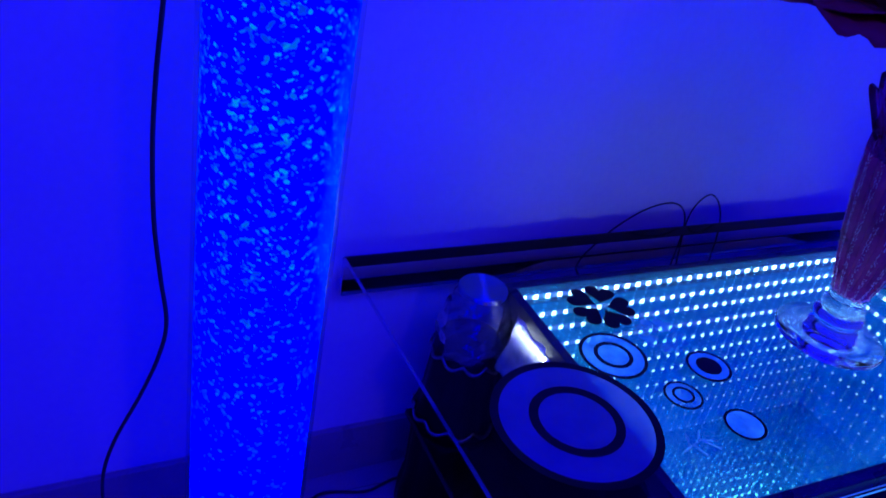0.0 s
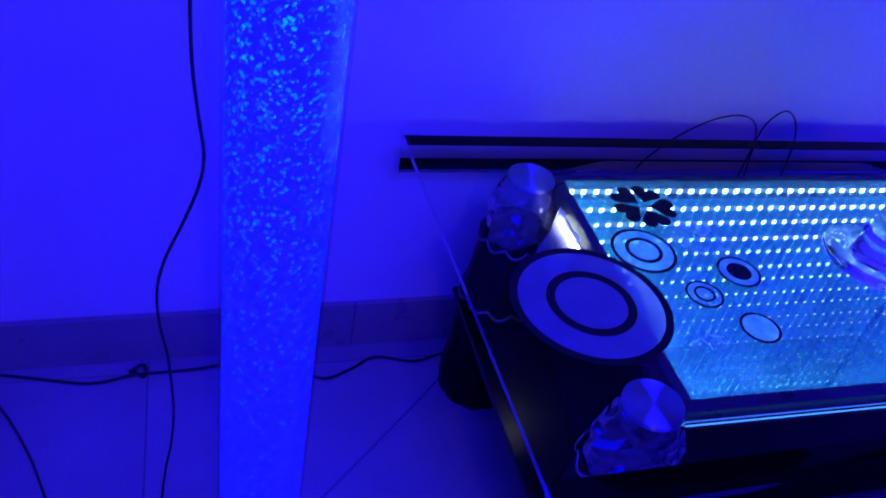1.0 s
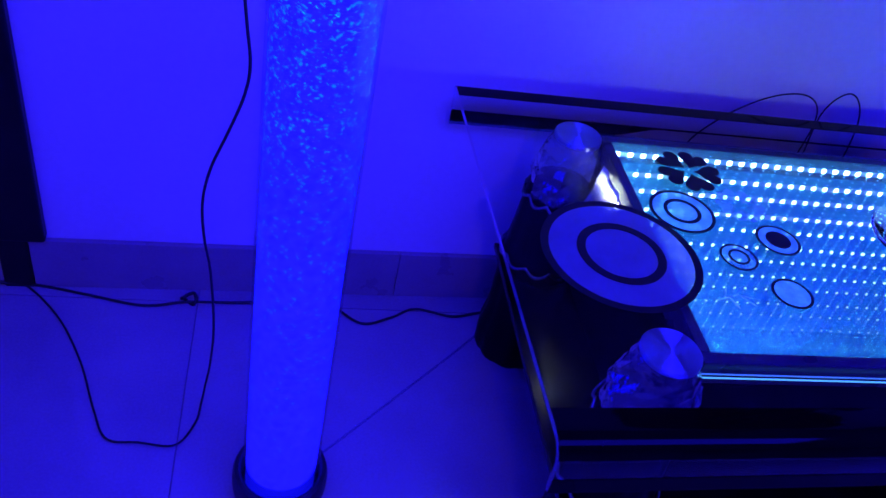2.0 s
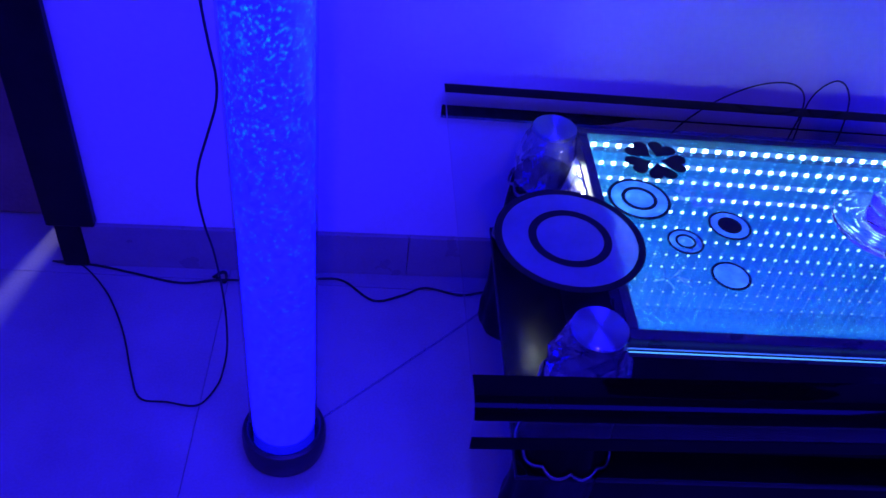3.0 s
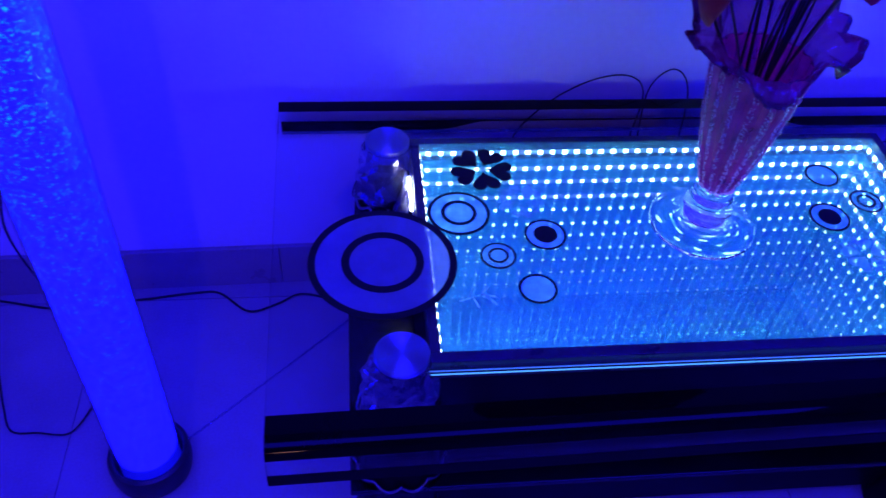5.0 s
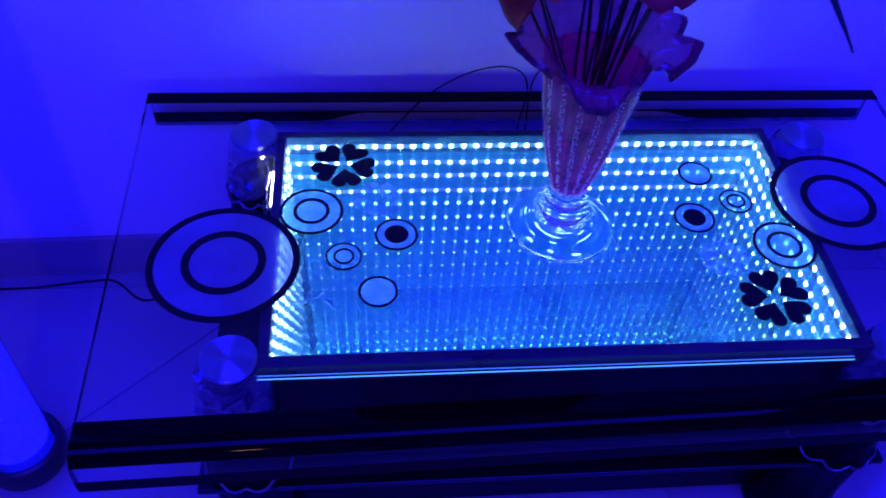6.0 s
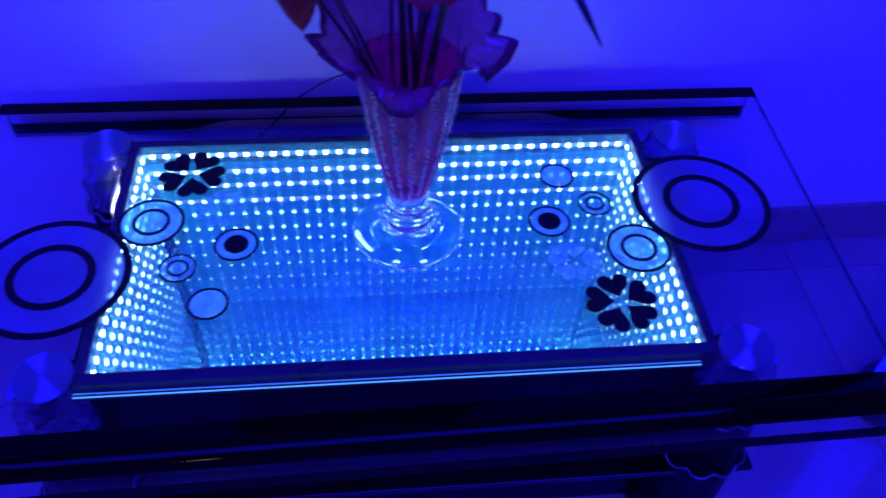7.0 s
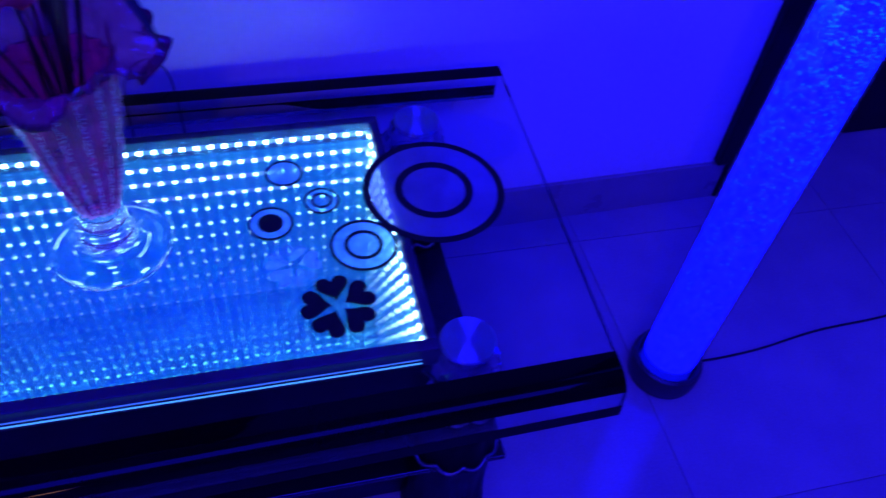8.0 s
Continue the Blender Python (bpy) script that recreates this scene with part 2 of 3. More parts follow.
setting("ceiling", box(-2.76, 2.76, -3.56, 1.96, 2.75, 2.85), WALL, "plain painted ceiling")
floor = setting("floor", box(-2.76, 2.76, -3.56, 1.96, -0.1, -0.003), GROUT, "polished pale floor tiles with thin dark joints")


def skirting(x0, x1, name):
    b = bmesh.new()
    x = x0
    for k in range(10):
        e = min(x + 0.6, x1)
        box(x + 0.0005, e - 0.0005, -0.011, -0.0005, 0.0, 0.1, bevel=0.0012, bm=b)
        x = e
        if x >= x1 - 1e-4:
            break
    return setting(name, b, SKIRT, "grey-brown tile skirting along the wall", W)


skirting(XL - 0.029, XR + 0.029, "baseboard")


def door_trim(name, x0, side):
    """A black door casing that ends above the skirting, with the narrower jamb running down to the floor behind it."""
    e = empty(name, W)
    tagged(e, "black wooden door casing ending just above the skirting", kind="structure")
    a, c = sorted((x0, x0 + side * 0.085))
    part("casing", box(a, c, -0.022, 0.0, 0.105, 2.1, bevel=0.004), DARKWOOD, e)
    a, c = sorted((x0 + side * 0.03, x0 + side * 0.075))
    part("jamb", box(a, c, -0.014, 0.165, 0, 2.08, bevel=0.003), DARKWOOD, e)
    a, c = sorted((x0 + side * 0.06, x0 + side * 1.0))
    part("head", box(a, c, -0.03, 0.165, 2.08, 2.16, bevel=0.003), DARKWOOD, e)
    return e


door_trim("door_trim_1", XL, -1)
door_trim("door_trim_2", XR, 1)


def door_leaf(name, x0, x1, y, turn, material, label):
    """A plain flush door with a lever handle."""
    e = empty(name, W @ pose(x0, y, 0, 0, 0, turn))
    tagged(e, label, kind="structure")
    w = x1 - x0
    part("leaf", box(0, w, 0, 0.035, 0.008, 2.05, bevel=0.002), material, e)
    h = box(w * 0.93 - 0.012 if w > 0 else w * 0.93, w * 0.93 + 0.012, -0.012, 0, 0.95, 1.1, bevel=0.004)
    part("handle", h, CHROME, e, "steel door handle plate")
    return e


door_leaf("door_1", XL - 1.0, XL - 0.115, 0.125, 0, DOORWOOD, "brown wood veneer door standing shut")
door_leaf("door_2", XR + 0.10, XR + 0.98, 0.125, 0, DARKWOOD, "near-black wooden door standing shut")

# ---- bent-glass coffee table ----
H = 0.45                   # top of the glass
YB, YF = 0.010, -0.638       # outer faces of the back and front lips
TX = 0.600
table = tagged(empty("coffee_table", pose(0, -0.31, 0)), "bent clear glass coffee table with black bands and ring decals", "table")
T0 = Matrix.Translation((0, 0.31, 0))


def tpart(name, bm, material, parent=None, label=""):
    """A part of the table, in room coordinates."""
    if parent is None:
        bmesh.ops.transform(bm, matrix=T0, verts=bm.verts)
    return part(name, bm, material, parent or table, label)


def bent_profile():
    """The glass's outer outline in y and z, from the front lip over the top to the back lip, with outward normals."""
    r = 0.012
    rf = 0.030
    pts = [((YF, 0.39), (-1, 0)), ((YF, 0.411), (-1, 0)), ((YF, H - rf), (-1, 0))]
    for i in range(1, 7):
        a = math.pi - i * math.pi / 12
        pts.append(((YF + rf + rf * math.cos(a), H - rf + rf * math.sin(a)), (math.cos(a), math.sin(a))))
    pts += [((-0.586, H), (0, 1)), ((-0.024, H), (0, 1))]
    for i in range(0, 7):
        a = math.pi / 2 - i * math.pi / 12
        pts.append(((YB - r + r * math.cos(a), H - r + r * math.sin(a)), (math.cos(a), math.sin(a))))
    pts += [((YB, 0.405), (1, 0)), ((YB, 0.385), (1, 0))]
    return pts


def sheet(pts, x0, x1, t_out, t_in, lip=0):
    """A bent slab that follows the outline, from t_out to t_in below its outer face."""
    b = bmesh.new()
    rows = []
    for x in (x0, x1):
        def taper(yy):
            return 1 + 0.024 * min(0.0, yy) / 0.638

        def skew(yy):
            return 0.024 * min(1.0, max(0.0, (x + 0.58) / 1.16)) * min(1.0, max(0.0, (-0.40 - yy) / 0.15))
        rows.append([b.verts.new((x * taper(y), y + skew(y) - n[0] * t_out, z - n[1] * t_out)) for (y, z), n in pts])
        rows.append([b.verts.new((x * taper(y), y + skew(y) - n[0] * t_in, z - n[1] * t_in)) for (y, z), n in pts])
    a0, i0, a1, i1 = rows
    k = len(pts)
    for j in range(k - 1):
        o = b.faces.new((a0[j], a0[j + 1], a1[j + 1], a1[j]))
        b.faces.new((i0[j], i1[j], i1[j + 1], i0[j + 1]))
        o.material_index = lip if j < 5 else 0
        f = b.faces.new((a0[j], i0[j], i0[j + 1], a0[j + 1]))
        g = b.faces.new((a1[j], a1[j + 1], i1[j + 1], i1[j]))
        f.material_index = g.material_index = 1
    for j in (0, k - 1):
        f = b.faces.new((a0[j], a1[j], i1[j], i0[j]))
        f.material_index = 1
    return b


prof = bent_profile()
glass = smooth(tpart("glass_top", sheet(prof, -TX, TX, 0.0, 0.008, 2), [GLASS, GLASSEDGE, LIPGLASS]), 50)
glass.visible_shadow = False
band_f = prof[4:10]
band_b = prof[10:-2]
# the back lip's band is wide at both ends and runs out to a thin line along the middle
def back_lip():
    b = bmesh.new()
    rows = []
    for i in range(81):
        x = -TX + 2 * TX * i / 80
        u = min(1, max(0, (abs(x + 0.01) - 0.245) / 0.085))
        wide = 0.0028 + 0.0172 * u * u * (3 - 2 * u)
        rows.append([b.verts.new((x, YB + d, z)) for d, z in ((0.0001, 0.405), (0.0008, 0.405), (0.0008, 0.405 - wide), (0.0001, 0.405 - wide))])
    for p, q in zip(rows, rows[1:]):
        for k in range(4):
            b.faces.new((p[k], q[k], q[(k + 1) % 4], p[(k + 1) % 4]))
    b.faces.new(rows[0])
    b.faces.new(rows[-1][::-1])
    bmesh.ops.recalc_face_normals(b, faces=b.faces)
    return b


tpart("lip_band", back_lip(), BLACKGLASS, label="glossy black printed band, thin along the middle")
for nm, pp in (("black_band", band_f), ("black_band", band_b), ("lip_band", prof[0:2])):
    smooth(tpart(nm, sheet(pp, -TX, TX, -0.0008, -0.0001), BLACKGLASS, label="glossy black printed band"), 50)

# decals, the same again turned half round about the table's middle
CX, CY = -0.0105, -0.3085
ZD = H + 0.0003


def heart_flower(x, y, r, turn, h=0.0006):
    """Five heart-shaped petals that point to the middle."""
    petals = []
    for k in range(5):
        a = turn + k * 2 * math.pi / 5
        b = bmesh.new()
        ring = []
        for i in range(40):
            u = 2 * math.pi * i / 40
            hx = 16 * math.sin(u) ** 3
            hy = 13 * math.cos(u) - 5 * math.cos(2 * u) - 2 * math.cos(3 * u) - math.cos(4 * u)
            px, py = hx / 17 * r * 0.46, (hy + 17) / 29 * r * 0.80 + r * 0.14
            ring.append((x + px * math.cos(a) - py * math.sin(a), y + px * math.sin(a) + py * math.cos(a)))
        low = [b.verts.new((*p, ZD)) for p in ring]
        top = [b.verts.new((*p, ZD + h)) for p in ring]
        b.faces.new(top)
        b.faces.new(low)
        for i in range(40):
            b.faces.new((low[i], low[(i + 1) % 40], top[(i + 1) % 40], top[i]))
        petals.append(b)
    return petals


def decals(half):
    def at(left, right):
        return right if half else left
    x, y = at((-0.447, -0.3555), (0.431, -0.2612))
    tpart("large_ring", annulus(x, y, ZD, 0.0890, 0.0988), DECAL)
    tpart("milky_disc", disc(x, y, ZD, 0.0888), FROST3, label="milky blue disc decal")
    tpart("large_ring", annulus(x, y, ZD + 0.0006, 0.0440, 0.0548), DECAL)
    x, y = at((-0.3365, -0.265), (0.318, -0.3465))
    tpart("ring", annulus(x, y, ZD, 0.0396, 0.0440), DECAL)
    tpart("ring", annulus(x, y, ZD + 0.0006, 0.0200, 0.0252), DECAL)
    tpart("frosted_disc", disc(x, y, ZD, 0.0394), FROST, label="frosted disc decal")
    x, y = at((-0.2205, -0.3120), (0.2045, -0.2905))
    tpart("ring", annulus(x, y, ZD, 0.0260, 0.0294), DECAL)
    tpart("dot", disc(x, y, ZD + 0.0006, 0.0165), DECAL)
    tpart("frosted_disc", disc(x, y, ZD, 0.0258), FROST)
    x, y = at((-0.2915, -0.350), (0.2755, -0.2590))
    tpart("ring", annulus(x, y, ZD, 0.0216, 0.0244), DECAL)
    tpart("ring", annulus(x, y, ZD + 0.0006, 0.0108, 0.0140), DECAL)
    tpart("frosted_disc", disc(x, y, ZD, 0.0214), FROST2)
    x, y = at((-0.2475, -0.411), (0.2315, -0.1990))
    tpart("ring", annulus(x, y, ZD, 0.0221, 0.0256), DECAL)
    tpart("frosted_disc", disc(x, y, ZD, 0.0219), FROST)
    x, y = at((-0.2930, -0.1705), (0.272, -0.4385))
    for b in heart_flower(x, y, 0.049, 0.75 + half * math.pi):
        tpart("heart_petal", b, DECAL)
    x, y = at((-0.244, -0.243), (0.2255, -0.3665))
    for b in heart_flower(x, y, 0.037, 0.5 + half * math.pi, 0.0004):
        tpart("etched_petal", b, FROST2)
    for ax, ay, bx, by in ((-0.352, -0.428, -0.322, -0.418), (-0.322, -0.418, -0.300, -0.424), (-0.340, -0.424, -0.332, -0.405), (-0.325, -0.419, -0.312, -0.405), (-0.318, -0.420, -0.305, -0.436), (-0.334, -0.422, -0.328, -0.440)):
        if half:
            ax, ay, bx, by = 2 * CX - ax, 2 * CY - ay, 2 * CX - bx, 2 * CY - by
        d = Vector((bx - ax, by - ay, 0))
        m = Matrix.Translation(((ax + bx) / 2, (ay + by) / 2, ZD)) @ Matrix.Rotation(math.atan2(d.y, d.x), 4, "Z")
        tpart("etched_twig", box(-d.length / 2, d.length / 2, -0.0011, 0.0011, 0, 0.0005, m=m), FROST2)


decals(0)
decals(1)


# legs: a black fluted column with scalloped silver collars, a clear acrylic head and a turned metal cap
LEGS = [(-0.430, -0.087), (-0.429, -0.4995), (0.441, -0.101), (0.418, -0.508)]
for k, (lx, ly) in enumerate(LEGS):
    M = Matrix.Translation((lx, ly, 0))
    col = lathe([(0.060, 0.0), (0.064, 0.012), (0.064, 0.05), (0.058, 0.09), (0.059, 0.200), (0.062, 0.208), (0.059, 0.220), (0.055, 0.26), (0.050, 0.34), (0.046, 0.352)], 60, lambda a, r, z: (r * (1 + 0.05 * abs(math.cos(5 * a)) - 0.02), z))
    capped(col, 60)
    bmesh.ops.transform(col, matrix=M, verts=col.verts)
    leg = smooth(tpart("leg", col, BLACKLEG, label="black fluted leg with scalloped silver collars"), 50)
    for rz, rr, nm in ((0.224, 0.0635, "collar"), (0.340, 0.0545, "collar")):
        b = bmesh.new()
        n, m_ = 72, 8
        vs = []
        for i in range(n):
            a = 2 * math.pi * i / n
            wob = abs(math.cos(5 * a))
            R = rr * (0.97 + 0.06 * wob)
            zc = rz - 0.010 * wob
            vs.append([b.verts.new(((R + 0.0022 * math.cos(2 * math.pi * j / m_)) * math.cos(a), (R + 0.0022 * math.cos(2 * math.pi * j / m_)) * math.sin(a), zc + 0.003 * math.sin(2 * math.pi * j / m_))) for j in range(m_)])
        for i in range(n):
            p, q = vs[i], vs[(i + 1) % n]
            for j in range(m_):
                b.faces.new((p[j], q[j], q[(j + 1) % m_], p[(j + 1) % m_]))
        bmesh.ops.transform(b, matrix=T0 @ M, verts=b.verts)
        smooth(tpart(nm, b, DULLSILVER, leg, "silver scalloped collar"), 80)
    def crumpled(a, r, z, k=k):
        v = noise.noise(Vector((2.2 * math.cos(a) + 7 * k, 2.2 * math.sin(a), z * 45)))
        w = noise.noise(Vector((5 * math.cos(a), 5 * math.sin(a) + 3 * k, z * 90)))
        g = min(1.0, max(0.0, (0.432 - z) / 0.02))
        return r * (0.93 + 0.03 * (1 - g) + g * (0.16 * v + 0.10 * w)), z + 0.008 * w * g
    hd = lathe([(0.050, 0.330), (0.0535, 0.345), (0.055, 0.358), (0.0535, 0.372), (0.0525, 0.386), (0.050, 0.400), (0.047, 0.412), (0.0430, 0.422), (0.0390, 0.429), (0.0360, 0.434)], 22, crumpled)
    capped(hd, 22)
    bmesh.ops.transform(hd, matrix=T0 @ M, verts=hd.verts)
    tpart("head", hd, ACRYLIC, leg, "clear crumpled acrylic head")
    cp = lathe([(0.0335, 0.4342), (0.0345, 0.436), (0.0345, 0.4400), (0.033, 0.4416), (0.002, 0.4416)], 64)
    capped(cp, 64)
    bmesh.ops.transform(cp, matrix=T0 @ M, verts=cp.verts)
    tpart("cap", cp, CAPMETAL, leg, "turned metal cap")

# dark glass shelf held by the legs' collars, round the light panel
for x0, x1, y0, y1 in ((-0.498, -0.392, -0.555, -0.058), (0.380, 0.486, -0.555, -0.058), (-0.391, 0.379, -0.555, -0.508), (-0.391, 0.379, -0.084, -0.058)):
    tpart("shelf_strip", box(x0, x1, y0, y1, 0.196, 0.206, bevel=0.002), SHELFGLASS, label="glossy black glass shelf between the legs")

# ---- infinity mirror panel: mirror images built as emitting rows in a deep well ----
panel = tagged(empty("infinity_mirror", pose(-0.005, -0.295, 0.042)), "glowing infinity mirror panel with rows of cool white lights", "light panel")
P0 = pose(0.005, 0.295, -0.042)
IX0, IX1, IY0, IY1 = -0.381, 0.369, -0.497, -0.094
ZT = 0.434


def ppart(name, bm, material, label="", parent=None):
    bmesh.ops.transform(bm, matrix=P0, verts=bm.verts)
    return part(name, bm, material, parent or panel, label)


def ring_wall(x0, x1, y0, y1, z0, z1, t):
    """Four butted boards round an opening, outside it."""
    b = bmesh.new()
    box(x0 - t, x1 + t, y1, y1 + t, z0, z1, bm=b)
    box(x0 - t, x1 + t, y0 - t, y0, z0, z1, bm=b)
    box(x0 - t, x0, y0, y1, z0, z1, bm=b)
    box(x1, x1 + t, y0, y1, z0, z1, bm=b)
    return b


for nm, args in (("frame_rail", (IX0 - 0.014, IX1 + 0.014, IY1, IY1 + 0.014)), ("frame_rail", (IX0 - 0.014, IX1 + 0.014, IY0 - 0.016, IY0)),
                 ("frame_rail", (IX0 - 0.014, IX0, IY0, IY1)), ("frame_rail", (IX1, IX1 + 0.014, IY0, IY1))):
    ppart(nm, box(*args, 0.405, 0.4385, bevel=0.0015), NAVY)
def boards(x0, x1, y0, y1, z0, z1, t):
    return ((x0 - t, x1 + t, y1, y1 + t, z0, z1), (x0 - t, x1 + t, y0 - t, y0, z0, z1), (x0 - t, x0, y0, y1, z0, z1), (x1, x1 + t, y0, y1, z0, z1))


# deep well added to hold the mirror images; the panel itself is thin
for q in boards(IX0 + 0.0002, IX1 - 0.0002, IY0 + 0.0002, IY1 - 0.0002, 0.056, 0.4045, 0.004):
    ppart("inner_side", box(*q), WELL)
for q in boards(IX0 - 0.0045, IX1 + 0.0045, IY0 - 0.0045, IY1 + 0.0045, 0.043, 0.4045, 0.003):
    ppart("outer_side", box(*q), BLACKLEG)
ppart("mirror", box(IX0 + 0.0003, IX1 - 0.0003, IY0 + 0.0003, IY1 - 0.0003, 0.058, 0.0640), MIRROR)
pane = ppart("pane", box(IX0 + 0.0005, IX1 - 0.0005, IY0 + 0.0005, IY1 - 0.0005, 0.4355, 0.4382), clear("panel_glass", (0.74, 0.96, 1.0), 0.02, haze=0.15, haze_colour=(0.10, 0.70, 0.93)))
pane.visible_shadow = False
# panel light caught in the glass edges is put in as emission
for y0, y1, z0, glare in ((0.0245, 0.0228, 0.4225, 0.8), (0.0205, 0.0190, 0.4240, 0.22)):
    ppart("glass_edge", box(IX0 - 0.014, IX1 - 0.01, IY0 - y0, IY0 - y1, z0, z0 + 0.0018, bevel=0.0006), glow("glass_edge_emission", (0.10, 0.58, 0.85), glare, False), "thin glass edge with its glow put into emission")

LEDTONE = (0.92, 1.0, 0.84)
STEP, OFF = 0.0315, 0.0145
levels = []
for k in range(6):
    levels += [ZT - 2 * k * STEP - OFF, ZT - 2 * (k + 1) * STEP + OFF]
NX, NY = 37, 20


def led_places():
    for i in range(NX):
        x = IX0 + 0.015 + i * 0.02
        yield (x, IY1, 0)
        yield (x, IY0, 2)
    for i in range(NY):
        y = IY0 + 0.012 + i * 0.02
        yield (IX0, y, 3)
        yield (IX1, y, 1)


def led_box(x, y, z, side, s=0.0025, d=0.0016):
    if side == 0:
        return box(x - s, x + s, y - d - 0.0012, y - 0.0012, z - s, z + s)
    if side == 2:
        return box(x - s, x + s, y + 0.0012, y + d + 0.0012, z - s, z + s)
    if side == 3:
        return box(x + 0.0012, x + d + 0.0012, y - s, y + s, z - s, z + s)
    return box(x - d - 0.0012, x - 0.0012, y - s, y + s, z - s, z + s)


# rows below the first are mirror images, built as ever dimmer emitting boxes
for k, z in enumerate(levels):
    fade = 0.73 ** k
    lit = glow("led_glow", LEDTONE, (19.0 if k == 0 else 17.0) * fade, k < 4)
    if k == 0:
        meshes = {}
        for x, y, side in led_places():
            if side not in meshes:
                ob = ppart("led", led_box(0, 0, 0, side, 0.0031), lit, "bright cool white diode")
                ob.data.transform(P0.inverted())
                meshes[side] = ob.data
            else:
                ob = new("led", meshes[side])
                ob.parent = panel
            ob.location = P0 @ Vector((x, y, z))
    else:
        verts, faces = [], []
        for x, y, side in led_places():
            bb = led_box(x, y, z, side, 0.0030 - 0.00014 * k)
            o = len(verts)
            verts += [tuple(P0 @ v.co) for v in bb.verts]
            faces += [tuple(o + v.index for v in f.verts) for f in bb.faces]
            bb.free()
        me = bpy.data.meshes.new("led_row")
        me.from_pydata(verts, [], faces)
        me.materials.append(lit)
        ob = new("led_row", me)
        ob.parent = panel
        tagged(ob, "emitting boxes standing for a mirrored row of diodes", kind="stuff")
        # reflected glints between the images, put in as tiny emitting boxes
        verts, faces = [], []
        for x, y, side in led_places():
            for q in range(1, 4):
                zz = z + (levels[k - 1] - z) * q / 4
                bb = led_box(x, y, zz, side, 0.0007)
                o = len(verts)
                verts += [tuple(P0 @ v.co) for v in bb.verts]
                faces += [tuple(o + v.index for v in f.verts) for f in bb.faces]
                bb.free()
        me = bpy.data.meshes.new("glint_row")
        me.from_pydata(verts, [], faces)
        me.materials.append(glow("emissive_glint", (0.28, 0.82, 1.0), 2.0 * 0.82 ** k, False))
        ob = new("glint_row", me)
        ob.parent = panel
        tagged(ob, "tiny emitting boxes standing for glints between the mirrored diodes", kind="stuff")
    # tapes below the first stand for its mirror images
    tape = ring_wall(IX0 + 0.0012, IX1 - 0.0012, IY0 + 0.0012, IY1 - 0.0012, z - 0.004, z + 0.004, 0.0008)
    if k < 4:
        ppart("led_tape", tape, STRIP, "white tape of the light strip, lower ones built mirror images")
    else:
        tape.free()

# strip, diodes and film added to make the bright light leak beside the back leg
ppart("leak_strip", box(IX0 - 0.0165, IX0 - 0.0145, -0.222, -0.138, 0.406, 0.417, bevel=0.0004), STRIP, "added strip that carries the diodes of the light leak")
LEAK = glow("leak_glow", (0.95, 1.0, 0.88), 26.0)
for k in range(5):
    ppart("leak_led", box(IX0 - 0.0195, IX0 - 0.0167, -0.154 - k * 0.0150, -0.145 - k * 0.0150, 0.4075, 0.4155, bevel=0.0008), LEAK, "added warm white diode that makes the light leak")
b = bmesh.new()
rows = []
for i in range(13):
    u = i / 12
    row = []
    for j in range(9):
        v = j / 8
        w = noise.noise(Vector((u * 4, v * 3, 1.7)))
        row.append(b.verts.new((IX0 - 0.024 - 0.016 * v * v + 0.004 * w, -0.146 - 0.072 * u + 0.012 * v * (0.5 - u), 0.432 - 0.085 * v + 0.004 * w)))
    rows.append(row)
for p, q in zip(rows, rows[1:]):
    for j in range(8):
        b.faces.new((p[j], p[j + 1], q[j + 1], q[j]))
flap = smooth(ppart("leak_film", b, clear("leak_catching_film", (0.85, 0.9, 0.95), 0.1, haze=0.55, gloss=2.0), "added clear film that catches and widens the light leak"), 60)
flap.modifiers.new("thick", "SOLIDIFY").thickness = 0.0004

